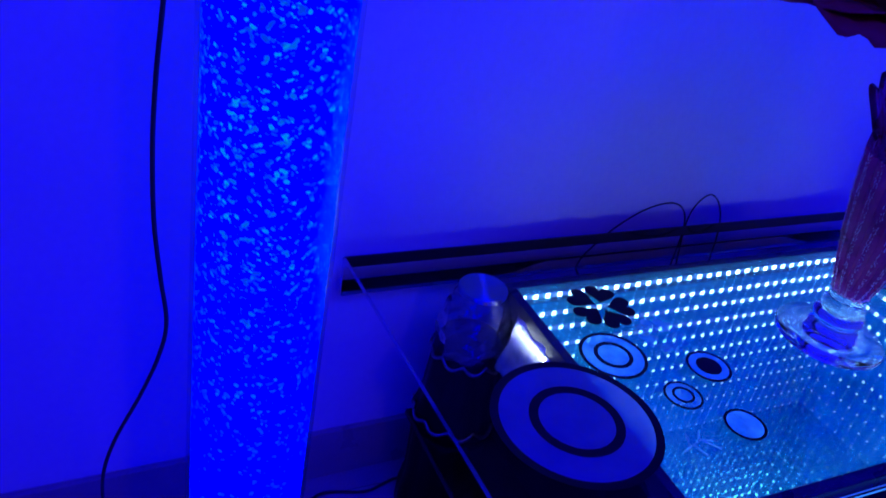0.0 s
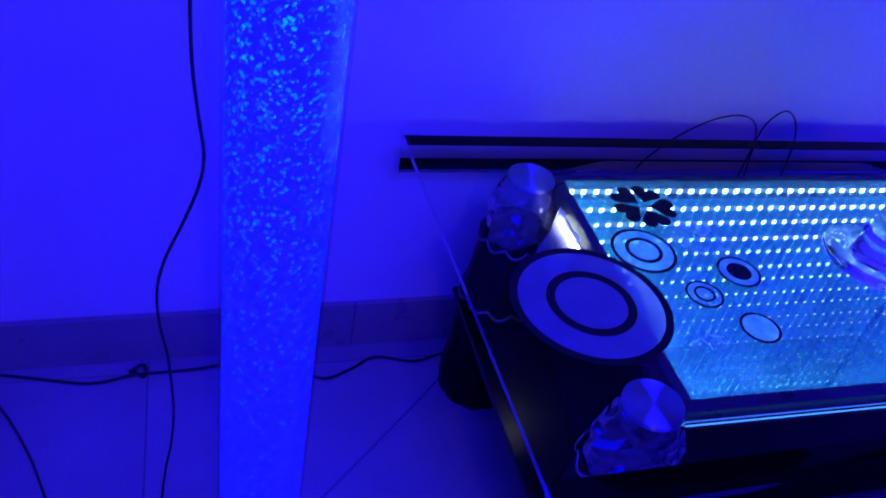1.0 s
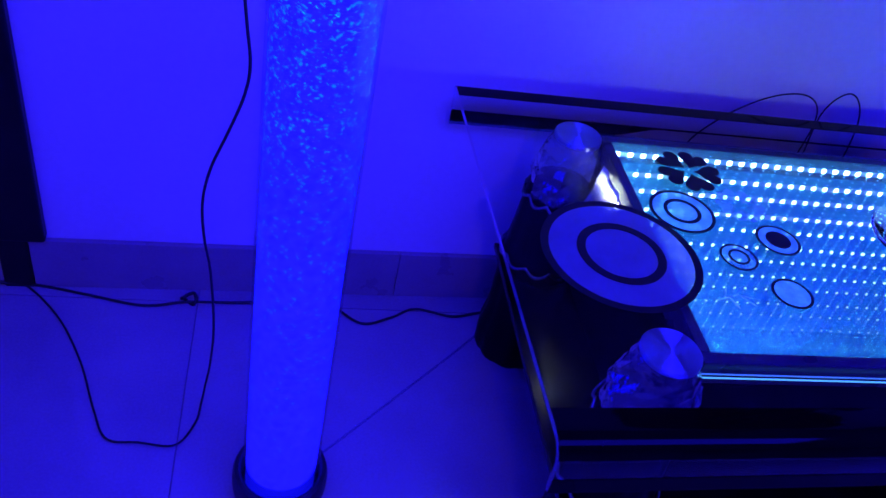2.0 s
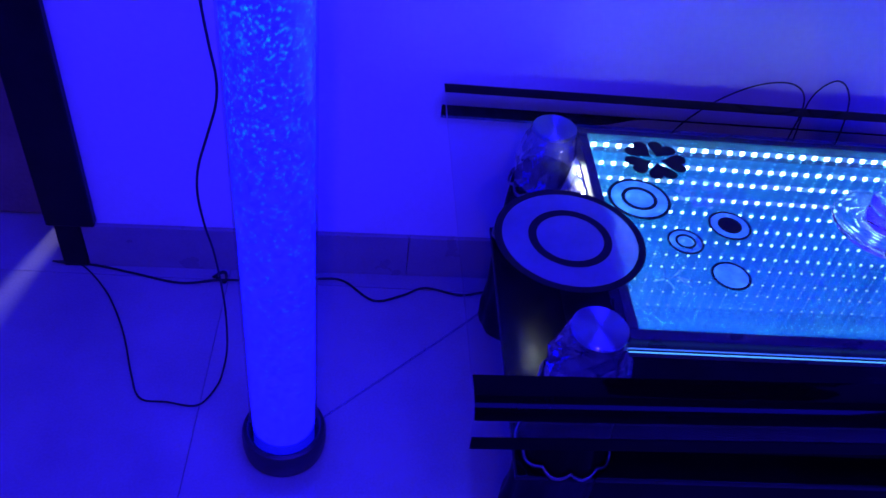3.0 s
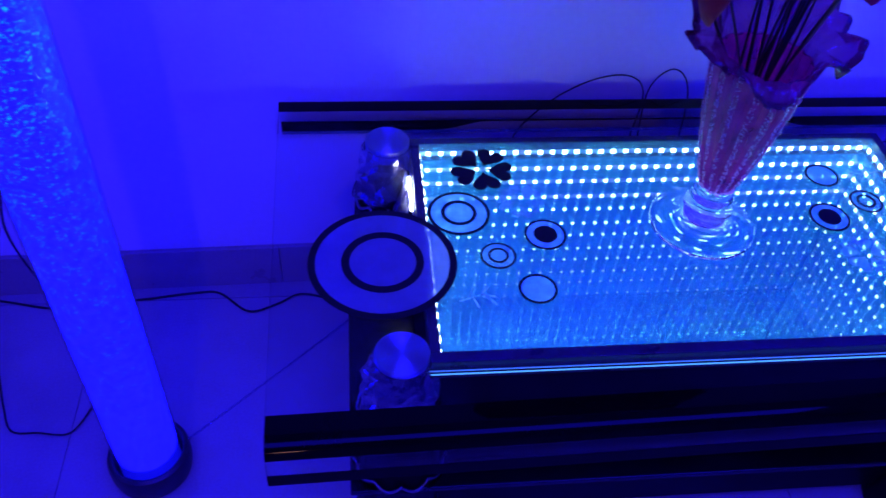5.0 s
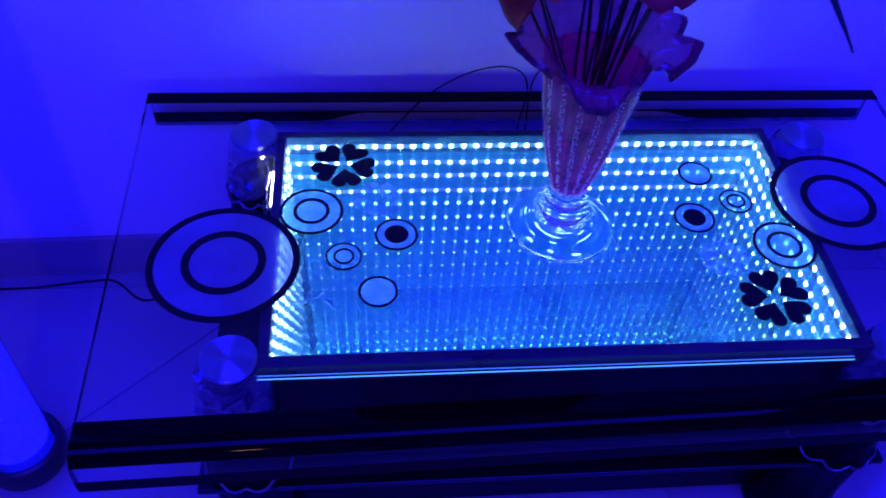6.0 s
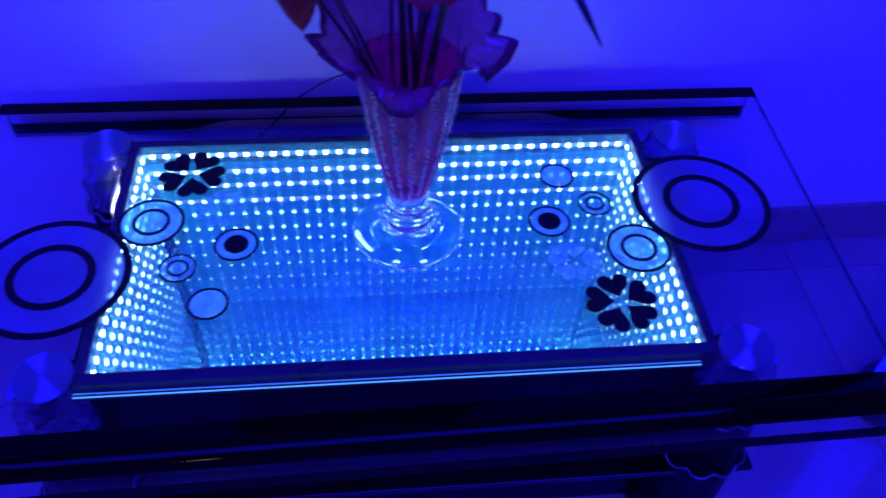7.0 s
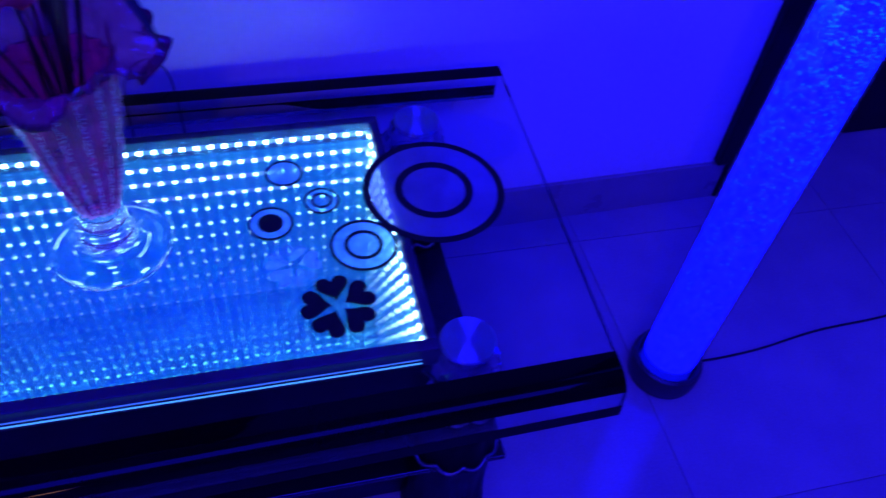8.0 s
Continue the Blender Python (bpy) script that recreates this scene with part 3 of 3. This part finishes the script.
# ---- bubble tubes ----
def bubble_lamp(x, y, nod, lean, seed, label):
    rnd = random.Random(seed)
    e = tagged(empty("bubble_lamp", pose(x, y, 0.0012, nod, lean, 0)), label, "lamp")
    base = lathe([(0.056, 0.0), (0.062, 0.004), (0.0645, 0.020), (0.0645, 0.042), (0.062, 0.050), (0.057, 0.053), (0.0535, 0.051), (0.0535, 0.012)], 56)
    capped(base, 56)
    smooth(part("base", base, BASEPLASTIC, e, "black round plastic base"), 35)
    tube = lathe([(0.0510, 0.013), (0.0510, 1.50), (0.0480, 1.50), (0.0480, 0.013)], 64)
    t = smooth(part("tube", tube, TUBEGLASS, e, "clear acrylic tube"), 50)
    t.visible_shadow = False
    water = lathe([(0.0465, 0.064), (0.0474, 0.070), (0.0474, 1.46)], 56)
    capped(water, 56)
    smooth(part("water", water, WATER, e, "blue water column that glows by its own emission"), 50)
    plug = lathe([(0.046, 0.014), (0.0472, 0.016), (0.0472, 0.052), (0.044, 0.060)], 48)
    smooth(part("plug", capped(plug, 48), PLUG, e, "blue lit plug at the foot of the tube"), 40)
    cap = lathe([(0.054, 1.48), (0.056, 1.485), (0.056, 1.53), (0.05, 1.54), (0.002, 1.541)], 56)
    smooth(part("cap", capped(cap, 56), BASEPLASTIC, e, "black plastic cap"), 35)
    for mat_i, (count, lo, full) in enumerate(((5200, 0.66, 0.84), (8000, 0.46, 0.74), (9000, 0.10, 0.62))):
        verts, faces = [], []
        for k in range(count):
            z = lo + (1.44 - lo) * (k + rnd.random()) / count
            a = rnd.uniform(0, 2 * math.pi)
            g = min(1.0, max(0.0, (z - lo) / (full - lo)))
            clump = 0.5 + noise.noise(Vector((3 * math.cos(a), 3 * math.sin(a), z * 40 + 9 * mat_i)))
            if rnd.random() > ((0.30 if mat_i == 2 else 0.05) + 0.95 * g) * min(1.0, max(0.15, 0.3 + clump)):
                continue
            s = (0.0005 + 0.0020 * rnd.random() ** 1.8) * (0.5 + 0.6 * g)
            w, h = s * rnd.uniform(0.8, 2.4), s * rnd.uniform(0.6, 1.2)
            tilt = rnd.uniform(-0.9, 0.9)
            R = 0.0474
            o = len(verts)
            for dx, dz, dr in ((1, 0, 0), (0.6, 0.8, 0), (-0.5, 0.9, 0), (-1, 0.1, 0), (-0.6, -0.8, 0), (0.5, -0.9, 0), (0, 0, 1)):
                u, v = dx * w, dz * h
                u, v = u * math.cos(tilt) - v * math.sin(tilt), u * math.sin(tilt) + v * math.cos(tilt)
                aa = a + u / R
                rr = R - 0.0002 + dr * 0.0005
                verts.append((rr * math.cos(aa), rr * math.sin(aa), z + v))
            for i in range(6):
                faces.append((o + i, o + (i + 1) % 6, o + 6))
        me = bpy.data.meshes.new("bubbles")
        me.from_pydata(verts, [], faces)
        me.materials.append(BUBBLE[mat_i])
        ob = new("bubbles", me)
        ob.parent = e
        tagged(ob, "swarm of air bubbles, their scattered light put into emission", kind="stuff")
    return e


# the lamp's scattered light is put into the water's emission, mottled by noise
WATER = glow("glowing_water", (0.0030, 0.0022, 1.0), 5.0, base=0.05)
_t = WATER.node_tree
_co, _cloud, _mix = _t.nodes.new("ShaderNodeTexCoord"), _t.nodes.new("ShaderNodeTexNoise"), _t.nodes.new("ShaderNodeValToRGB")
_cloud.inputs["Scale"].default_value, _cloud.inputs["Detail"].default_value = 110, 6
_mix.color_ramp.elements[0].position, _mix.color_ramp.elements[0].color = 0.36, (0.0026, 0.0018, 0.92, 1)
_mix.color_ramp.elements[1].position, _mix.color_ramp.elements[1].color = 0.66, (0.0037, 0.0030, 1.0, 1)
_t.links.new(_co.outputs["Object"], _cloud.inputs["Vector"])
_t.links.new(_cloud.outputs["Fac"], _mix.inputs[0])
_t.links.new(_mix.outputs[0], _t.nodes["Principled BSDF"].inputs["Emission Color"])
# light scattered by bubbles is put into emission, brightest in the higher ones
BUBBLE = [glow("glowing_bubbles", (0.003, 0.46, 1.0), 1.0, False, 0.05), glow("glowing_bubbles_deeper", (0.003, 0.20, 1.0), 1.0, False, 0.05), glow("glowing_bubbles_dim", (0.006, 0.085, 1.0), 1.0, False, 0.05)]
PLUG = glow("lit_plug", (0.004, 0.004, 1.0), 0.8, base=0.05)
bubble_lamp(-0.823, -0.380, 0.0, 0.5, 5, "tall blue bubble lamp on a black base beside the loose cables")
bubble_lamp(0.873, -0.350, 0.7, 1.1, 9, "tall blue bubble lamp on a black base near the dark door")

# ---- vase with flowers ----
VX, VY = 0.008, -0.297
vase = tagged(empty("vase", pose(VX, VY, H)), "ribbed purple glass trumpet vase with a ruffled rim and clear foot", "vase")
FOOT, _t, _p = nodes_of("clear_foot_glass")
_p.inputs["Base Color"].default_value = (0.84, 0.97, 1.0, 1)
_p.inputs["Roughness"].default_value, _p.inputs["IOR"].default_value, _p.inputs["Transmission Weight"].default_value = 0.02, 1.30, 1.0
PURPLE = clear("purple_glass", (0.60, 0.12, 0.48), 0.07, haze=0.32, gloss=1.6, haze_colour=(1.0, 0.12, 0.52), bump=0.8, bump_scale=120)
RIM = clear("dark_purple_glass", (0.62, 0.38, 0.74), 0.12, haze=0.27, gloss=1.2, haze_colour=(0.72, 0.07, 0.36), bump=0.5, bump_scale=70)
RIMEDGE = clear("thick_purple_edge", (0.20, 0.06, 0.22), 0.10, haze=0.30, gloss=2.5, haze_colour=(0.35, 0.03, 0.16), bump=0.5, bump_scale=90)
foot = lathe([(0.0735, 0.0012), (0.0745, 0.004), (0.072, 0.0075), (0.055, 0.011), (0.036, 0.018), (0.029, 0.026), (0.030, 0.032), (0.0345, 0.036), (0.0335, 0.041), (0.027, 0.046), (0.0285, 0.052), (0.030, 0.056), (0.026, 0.061), (0.022, 0.066), (0.023, 0.075)], 72)
fo = smooth(part("foot", capped(foot, 72), FOOT, vase, "clear glass foot with ringed stem"), 60)
fo.visible_shadow = False
RIBS = 16


def ribbed(a, r, z):
    return r * (1 + 0.055 * abs(math.cos(RIBS * a / 2)) ** 0.7 - 0.02), z


PROFILE = [(0.0215, 0.076), (0.0255, 0.083), (0.0325, 0.11), (0.0395, 0.141), (0.0435, 0.16), (0.0525, 0.215), (0.0595, 0.272)]
body = lathe(PROFILE + [(r - 0.0025, z + 0.004 * (z < 0.08)) for r, z in reversed(PROFILE)], 192, ribbed)
smooth(part("body", body, PURPLE, vase, "ribbed purple glass body"), 60)


def flared_rim():
    """A wide ruffled mouth: folded down in front, drooping at the sides, standing tall at the back."""
    n, m_ = 264, 16
    b = bmesh.new()
    layers = []
    for thick in (0.0, 0.0022):
        rows = []
        for j in range(m_ + 1):
            u = j / m_
            row = []
            for i in range(n):
                a = 2 * math.pi * i / n
                back = 0.5 + 0.5 * math.sin(a)          # 1 at the wall side, 0 towards the room

                def lobe(mid, wide):
                    d = (a - radians(mid) + math.pi) % (2 * math.pi) - math.pi
                    return math.exp(-(d / radians(wide)) ** 2 - 0.4 * (d / radians(wide)) ** 4)
                front, east, west = lobe(-100, 38), lobe(-4, 34), lobe(184, 34)
                reach = 0.003 + 0.026 * front + 0.036 * east + 0.033 * west + 0.022 * back
                rise = 0.130 * back ** 1.5 + 0.010 * (east + west) + 0.016
                droop = (0.027 * front + 0.056 * east + 0.032 * west) * u ** 3
                wave = math.cos(11 * a + 0.6) * 0.6 + math.cos(19 * a + 1.9) * 0.4 + 0.35 * math.cos(31 * a)
                wave *= 1 - 0.75 * front
                r = 0.0595 - thick + reach * u ** (2.6 - 1.0 * front) * (1 + 0.26 * u * wave)
                z = 0.272 + rise * u + 0.006 * front * math.sin(math.pi * u) - droop + 0.013 * u ** 4 * wave
                rib = 1 + 0.05 * (1 - u) * math.cos(RIBS * a) + 0.022 * math.sin(math.pi * u) * math.cos(2 * RIBS * a + 0.8 * math.sin(3 * a))
                off = (a - radians(-100) + math.pi) % (2 * math.pi) - math.pi
                aa = a - 0.34 * off * front * u * u      # the tongue narrows towards its tip
                row.append(b.verts.new((r * rib * math.cos(aa), r * rib * math.sin(aa), z + thick * u)))
            rows.append(row)
        layers.append(rows)
    for rows in layers:
        for p, q in zip(rows, rows[1:]):
            for i in range(n):
                f = b.faces.new((p[i], p[(i + 1) % n], q[(i + 1) % n], q[i]))
                f.material_index = int(q is rows[-1])
    for j in (0, m_):
        p, q = layers[0][j], layers[1][j]
        for i in range(n):
            b.faces.new((p[i], p[(i + 1) % n], q[(i + 1) % n], q[i])).material_index = int(j > 0)
    return b


smooth(part("rim", flared_rim(), [RIM, RIMEDGE], vase, "dark purple ruffled mouth, tall at the back"), 60)
# beads of glass in double lines along the ribs, thinning out towards the foot
b = bmesh.new()
rnd = random.Random(3)
for k in range(RIBS):
    for line in (-1, 1):
        for j in range(72):
            z = 0.080 + (j + rnd.uniform(-0.3, 0.3)) * 0.00275
            if z > 0.275 or rnd.random() < 0.22:
                continue
            i = max(q for q in range(6) if PROFILE[q][1] <= z)
            (ra, za), (rb, zb) = PROFILE[i], PROFILE[i + 1]
            r = (ra + (rb - ra) * min(1, (z - za) / (zb - za))) * 1.045
            a = 2 * math.pi * (k + 1) / RIBS + line * 0.035 + rnd.uniform(-0.02, 0.02)
            bmesh.ops.create_icosphere(b, subdivisions=1, radius=rnd.uniform(0.0006, 0.0014), matrix=Matrix.Translation((r * math.cos(a), r * math.sin(a), z)))
for k in range(34):
    a = 2 * math.pi * k / 34
    bmesh.ops.create_icosphere(b, subdivisions=1, radius=rnd.uniform(0.0014, 0.0026), matrix=Matrix.Translation((0.0245 * math.cos(a), 0.0245 * math.sin(a), 0.077 + rnd.uniform(-0.002, 0.002))))
BEAD = clear("bead_glass", (0.95, 0.65, 0.85), 0.05, haze=0.72, gloss=4.0, haze_colour=(1.0, 0.60, 0.78), patch=0.1)
tagged(part("beading", b, BEAD, vase, "lines of tiny glass beads"), kind="stuff")

STEM = surface("stem_green", (0.008, 0.012, 0.008), (0.016, 0.025, 0.014), 0.5, scale=40)
PETAL = surface("red_petal", (0.24, 0.008, 0.010), (0.44, 0.018, 0.020), 0.6, scale=25, fine=140, bump=0.15)
rnd = random.Random(11)


def artificial_flower(dx, dy, top, spread):
    """A red cloth flower on a thin dark stem that stands in the vase."""
    e = tagged(empty("artificial_flower", pose(VX, VY, H + 0.08)), "red cloth flower on a thin dark stem in the vase", "flower")
    e["group"] = "flowers in the vase"
    path = [(dx * 0.03, dy * 0.03, 0.012), (dx * 0.10, dy * 0.10, 0.09), (dx * 0.33, dy * 0.33, 0.19), (dx, dy, top)]
    cable("stem", path, 0.0021, STEM, e, category="")
    for turn in (-0.5, 0.6):
        q = Matrix.Rotation(turn, 3, "Z")
        side = [tuple(q @ Vector(v) * 1.0) for v in path[:3]] + [tuple(Vector(path[3]) * 0.75 + Vector((0, 0, path[3][2] * 0.22)))]
        cable("stem", side, 0.0016, STEM, e, category="")
    for ring, (n, rr, lift) in enumerate(((5, spread, -0.010), (4, spread * 0.72, 0.012), (3, spread * 0.4, 0.03))):
        for k in range(n):
            a = 2 * math.pi * k / n + ring * 0.6 + rnd.uniform(-0.2, 0.2)
            b = bmesh.new()
            grid = []
            for i in range(9):
                u = i / 8
                wid = rr * 0.62 * math.sin(math.pi * min(1, 0.12 + u * 0.83)) ** 0.7
                row = []
                for j in range(7):
                    v = (j / 6 - 0.5) * 2
                    z = top + lift + rr * (0.55 * u * (0.4 + ring * 0.5)) + 0.016 * v * v * (1 - u) - (0.03 * u ** 3 if ring == 0 else 0) + 0.004 * math.sin(9 * u + 5 * v)
                    x, y = u * rr, v * wid
                    row.append(b.verts.new((dx + x * math.cos(a) - y * math.sin(a), dy + x * math.sin(a) + y * math.cos(a), z)))
                grid.append(row)
            for i in range(8):
                for j in range(6):
                    b.faces.new((grid[i][j], grid[i + 1][j], grid[i + 1][j + 1], grid[i][j + 1]))
            ob = smooth(part("petal", b, PETAL, e), 80)
            s = ob.modifiers.new("thick", "SOLIDIFY")
            s.thickness = 0.0012
    return e


def hanging_petal(flower, root, tip, wide):
    """One more petal of a flower, curling down to a point."""
    root, tip = Vector(root), Vector(tip)
    side = (tip - root).cross(Vector((0, 1, 0.2))).normalized()
    b = bmesh.new()
    rows = []
    for i in range(11):
        u = i / 10
        c = root.lerp(tip, u) + Vector((0, -0.022 * math.sin(math.pi * u), 0))
        w = wide * math.sin(math.pi * (0.14 + 0.86 * u)) ** 0.8
        rows.append([b.verts.new(c + side * w * v + Vector((0, 0.010 * v * v, 0.003 * math.sin(8 * u + 3 * v)))) for v in (-1, -0.5, 0, 0.5, 1)])
    for p, q in zip(rows, rows[1:]):
        for j in range(4):
            b.faces.new((p[j], p[j + 1], q[j + 1], q[j]))
    ob = smooth(part("petal", b, PETAL, flower), 80)
    ob.modifiers.new("thick", "SOLIDIFY").thickness = 0.0012


for dx, dy, top, sp in ((-0.014, -0.035, 0.362, 0.105), (-0.150, -0.01, 0.372, 0.150), (0.075, 0.035, 0.42, 0.08), (-0.02, 0.075, 0.45, 0.085), (0.03, -0.02, 0.48, 0.09)):
    flower = artificial_flower(dx, dy, top, sp)
    if dx < -0.14:
        hanging_petal(flower, (-0.118, -0.02, 0.372), (-0.110, -0.062, 0.270), 0.024)


def long_leaf():
    """A narrow dark leaf that arches out of the bunch and hangs."""
    e = tagged(empty("leaf_spray", pose(VX, VY, H + 0.08)), "narrow dark green leaf arching out of the vase", "leaf")
    mid = [Vector(q) for q in ((0.0, -0.01, 0.02), (0.02, -0.02, 0.20), (0.045, -0.07, 0.40), (0.062, -0.13, 0.462), (0.090, -0.185, 0.437), (0.134, -0.236, 0.368))]
    cable("stem", mid[:3], 0.0016, STEM, e, category="")
    b = bmesh.new()
    rows = []
    for i in range(17):
        u = i / 16
        seg = mid[1:]
        f = u * 4
        j = min(3, int(f))
        c = seg[j].lerp(seg[j + 1], f - j)
        d = (seg[j + 1] - seg[j]).normalized()
        w = d.cross(Vector((0, 0, 1))).normalized() * 0.009 * math.sin(math.pi * (0.06 + 0.94 * u)) ** 0.6
        rows.append([b.verts.new(c - w), b.verts.new(c + Vector((0, 0, -0.002))), b.verts.new(c + w)])
    for p, q in zip(rows, rows[1:]):
        b.faces.new((p[0], p[1], q[1], q[0]))
        b.faces.new((p[1], p[2], q[2], q[1]))
    ob = smooth(part("blade", b, STEM, e), 80)
    ob.modifiers.new("thick", "SOLIDIFY").thickness = 0.0008
    return e


long_leaf()

# ---- cables ----
def wl(x, z, off=0.004):
    v = W @ Vector((x, -off, z))
    return tuple(v)


pts = [(-0.868, -0.400, 1.515), (-0.878, -0.37, 1.45), (-0.866, -0.36, 1.2), (-0.872, -0.35, 1.0), (-0.880, -0.35, 0.90), (-0.885, -0.35, 0.85), (-0.888, -0.35, 0.80), (-0.888, -0.35, 0.74), (-0.884, -0.35, 0.69), (-0.880, -0.349, 0.648), (-0.885, -0.342, 0.61), (-0.899, -0.335, 0.565), (-0.920, -0.318, 0.50), (-0.930, -0.300, 0.44), (-0.930, -0.285, 0.375), (-0.924, -0.275, 0.31), (-0.922, -0.26, 0.20), (-0.929, -0.238, 0.10), (-0.938, -0.220, 0.03), (-0.943, -0.235, 0.004), (-0.948, -0.272, 0.004), (-0.972, -0.312, 0.004), (-1.023, -0.308, 0.004), (-1.067, -0.302, 0.004), (-1.093, -0.252, 0.004), (-1.128, -0.163, 0.004), (-1.173, -0.080, 0.004), (-1.220, -0.022, 0.004), (-1.258, 0.007, 0.004), (-1.300, 0.006, 0.004)]
cable("power_cable", pts, 0.0017, RUBBER, label="thin black cable hanging beside the lamp, looped on the floor")
cable("power_cable", [(-1.29, 0.0, 0.0095), (-1.222, 0.002, 0.0035), (-1.148, -0.014, 0.0035), (-1.057, -0.034, 0.0035), (-0.985, -0.024, 0.006), (-0.9, -0.018, 0.0035), (-0.80, -0.005, 0.0035), (-0.752, -0.008, 0.0035), (-0.694, -0.056, 0.0035), (-0.64, -0.04, 0.0035), (-0.594, -0.016, 0.0035), (-0.526, -0.031, 0.0035), (-0.46, -0.017, 0.0035), (-0.36, -0.03, 0.0035)], 0.0023, RUBBER, label="thin black cable lying along the skirting, with a knot")
HOSE = clear("clear_hose", (0.80, 0.82, 0.92), 0.1, haze=0.10, gloss=1.5)
cable("air_hose", [(-0.775, -0.335, 0.0035), (-0.70, -0.268, 0.0032), (-0.62, -0.195, 0.0032), (-0.54, -0.122, 0.0032), (-0.47, -0.055, 0.0032)], 0.0022, HOSE, label="thin clear plastic air hose lying across the floor tiles", category="hose")
kn = [(-0.984 + 0.012 * math.cos(a), -0.020 + 0.006 * math.sin(2 * a), 0.010 + 0.010 * math.sin(a)) for a in (i * math.pi / 4 for i in range(9))]
cable("cable_knot", kn, 0.003, RUBBER, label="small knot in the black floor cable")
cable("power_cable", [(0.905, -0.33, 0.0035), (0.953, -0.344, 0.0035), (1.073, -0.34, 0.0035), (1.22, -0.32, 0.0035), (1.375, -0.312, 0.0025), (1.6, -0.29, 0.0025)], 0.0023, RUBBER, label="thin dark cable running over the floor from the lamp")
cable("led_cable", [(-0.235, -0.075, 0.41), (-0.20, 0.012, 0.385), (-0.15, 0.022, 0.434), (-0.09, 0.026, 0.470), (-0.035, 0.028, 0.481), (0.0, 0.028, 0.466), (0.01, 0.022, 0.43), (0.0, 0.012, 0.36), (0.0, 0.012, 0.2), (0.0, 0.012, 0.0035)], 0.0014, RUBBER, label="thin black lead looping up behind the glass")
cable("led_cable", [(0.015, 0.014, 0.36), (0.018, 0.028, 0.45), (0.05, 0.034, 0.487), (0.08, 0.032, 0.47), (0.09, 0.02, 0.42), (0.092, 0.015, 0.3), (0.092, 0.015, 0.0035)], 0.0014, RUBBER, label="thin black lead looping up behind the glass")

# ---- floor tiles ----
SIZE = 0.6
tile_mesh = None
for i in range(-5, 5):
    for j in range(-6, 4):
        x0, y0 = -0.97 + i * SIZE, -0.018 + j * SIZE
        if tile_mesh is None:
            bmt = box(0.0008, SIZE - 0.0008, 0.0008, SIZE - 0.0008, -0.0025, 0.0, bevel=0.0006)
            ob = part("tile", bmt, TILE, floor)
            tile_mesh = ob.data
        else:
            ob = new("tile", tile_mesh)
            ob.parent = floor
        ob.location = (x0, y0, 0)
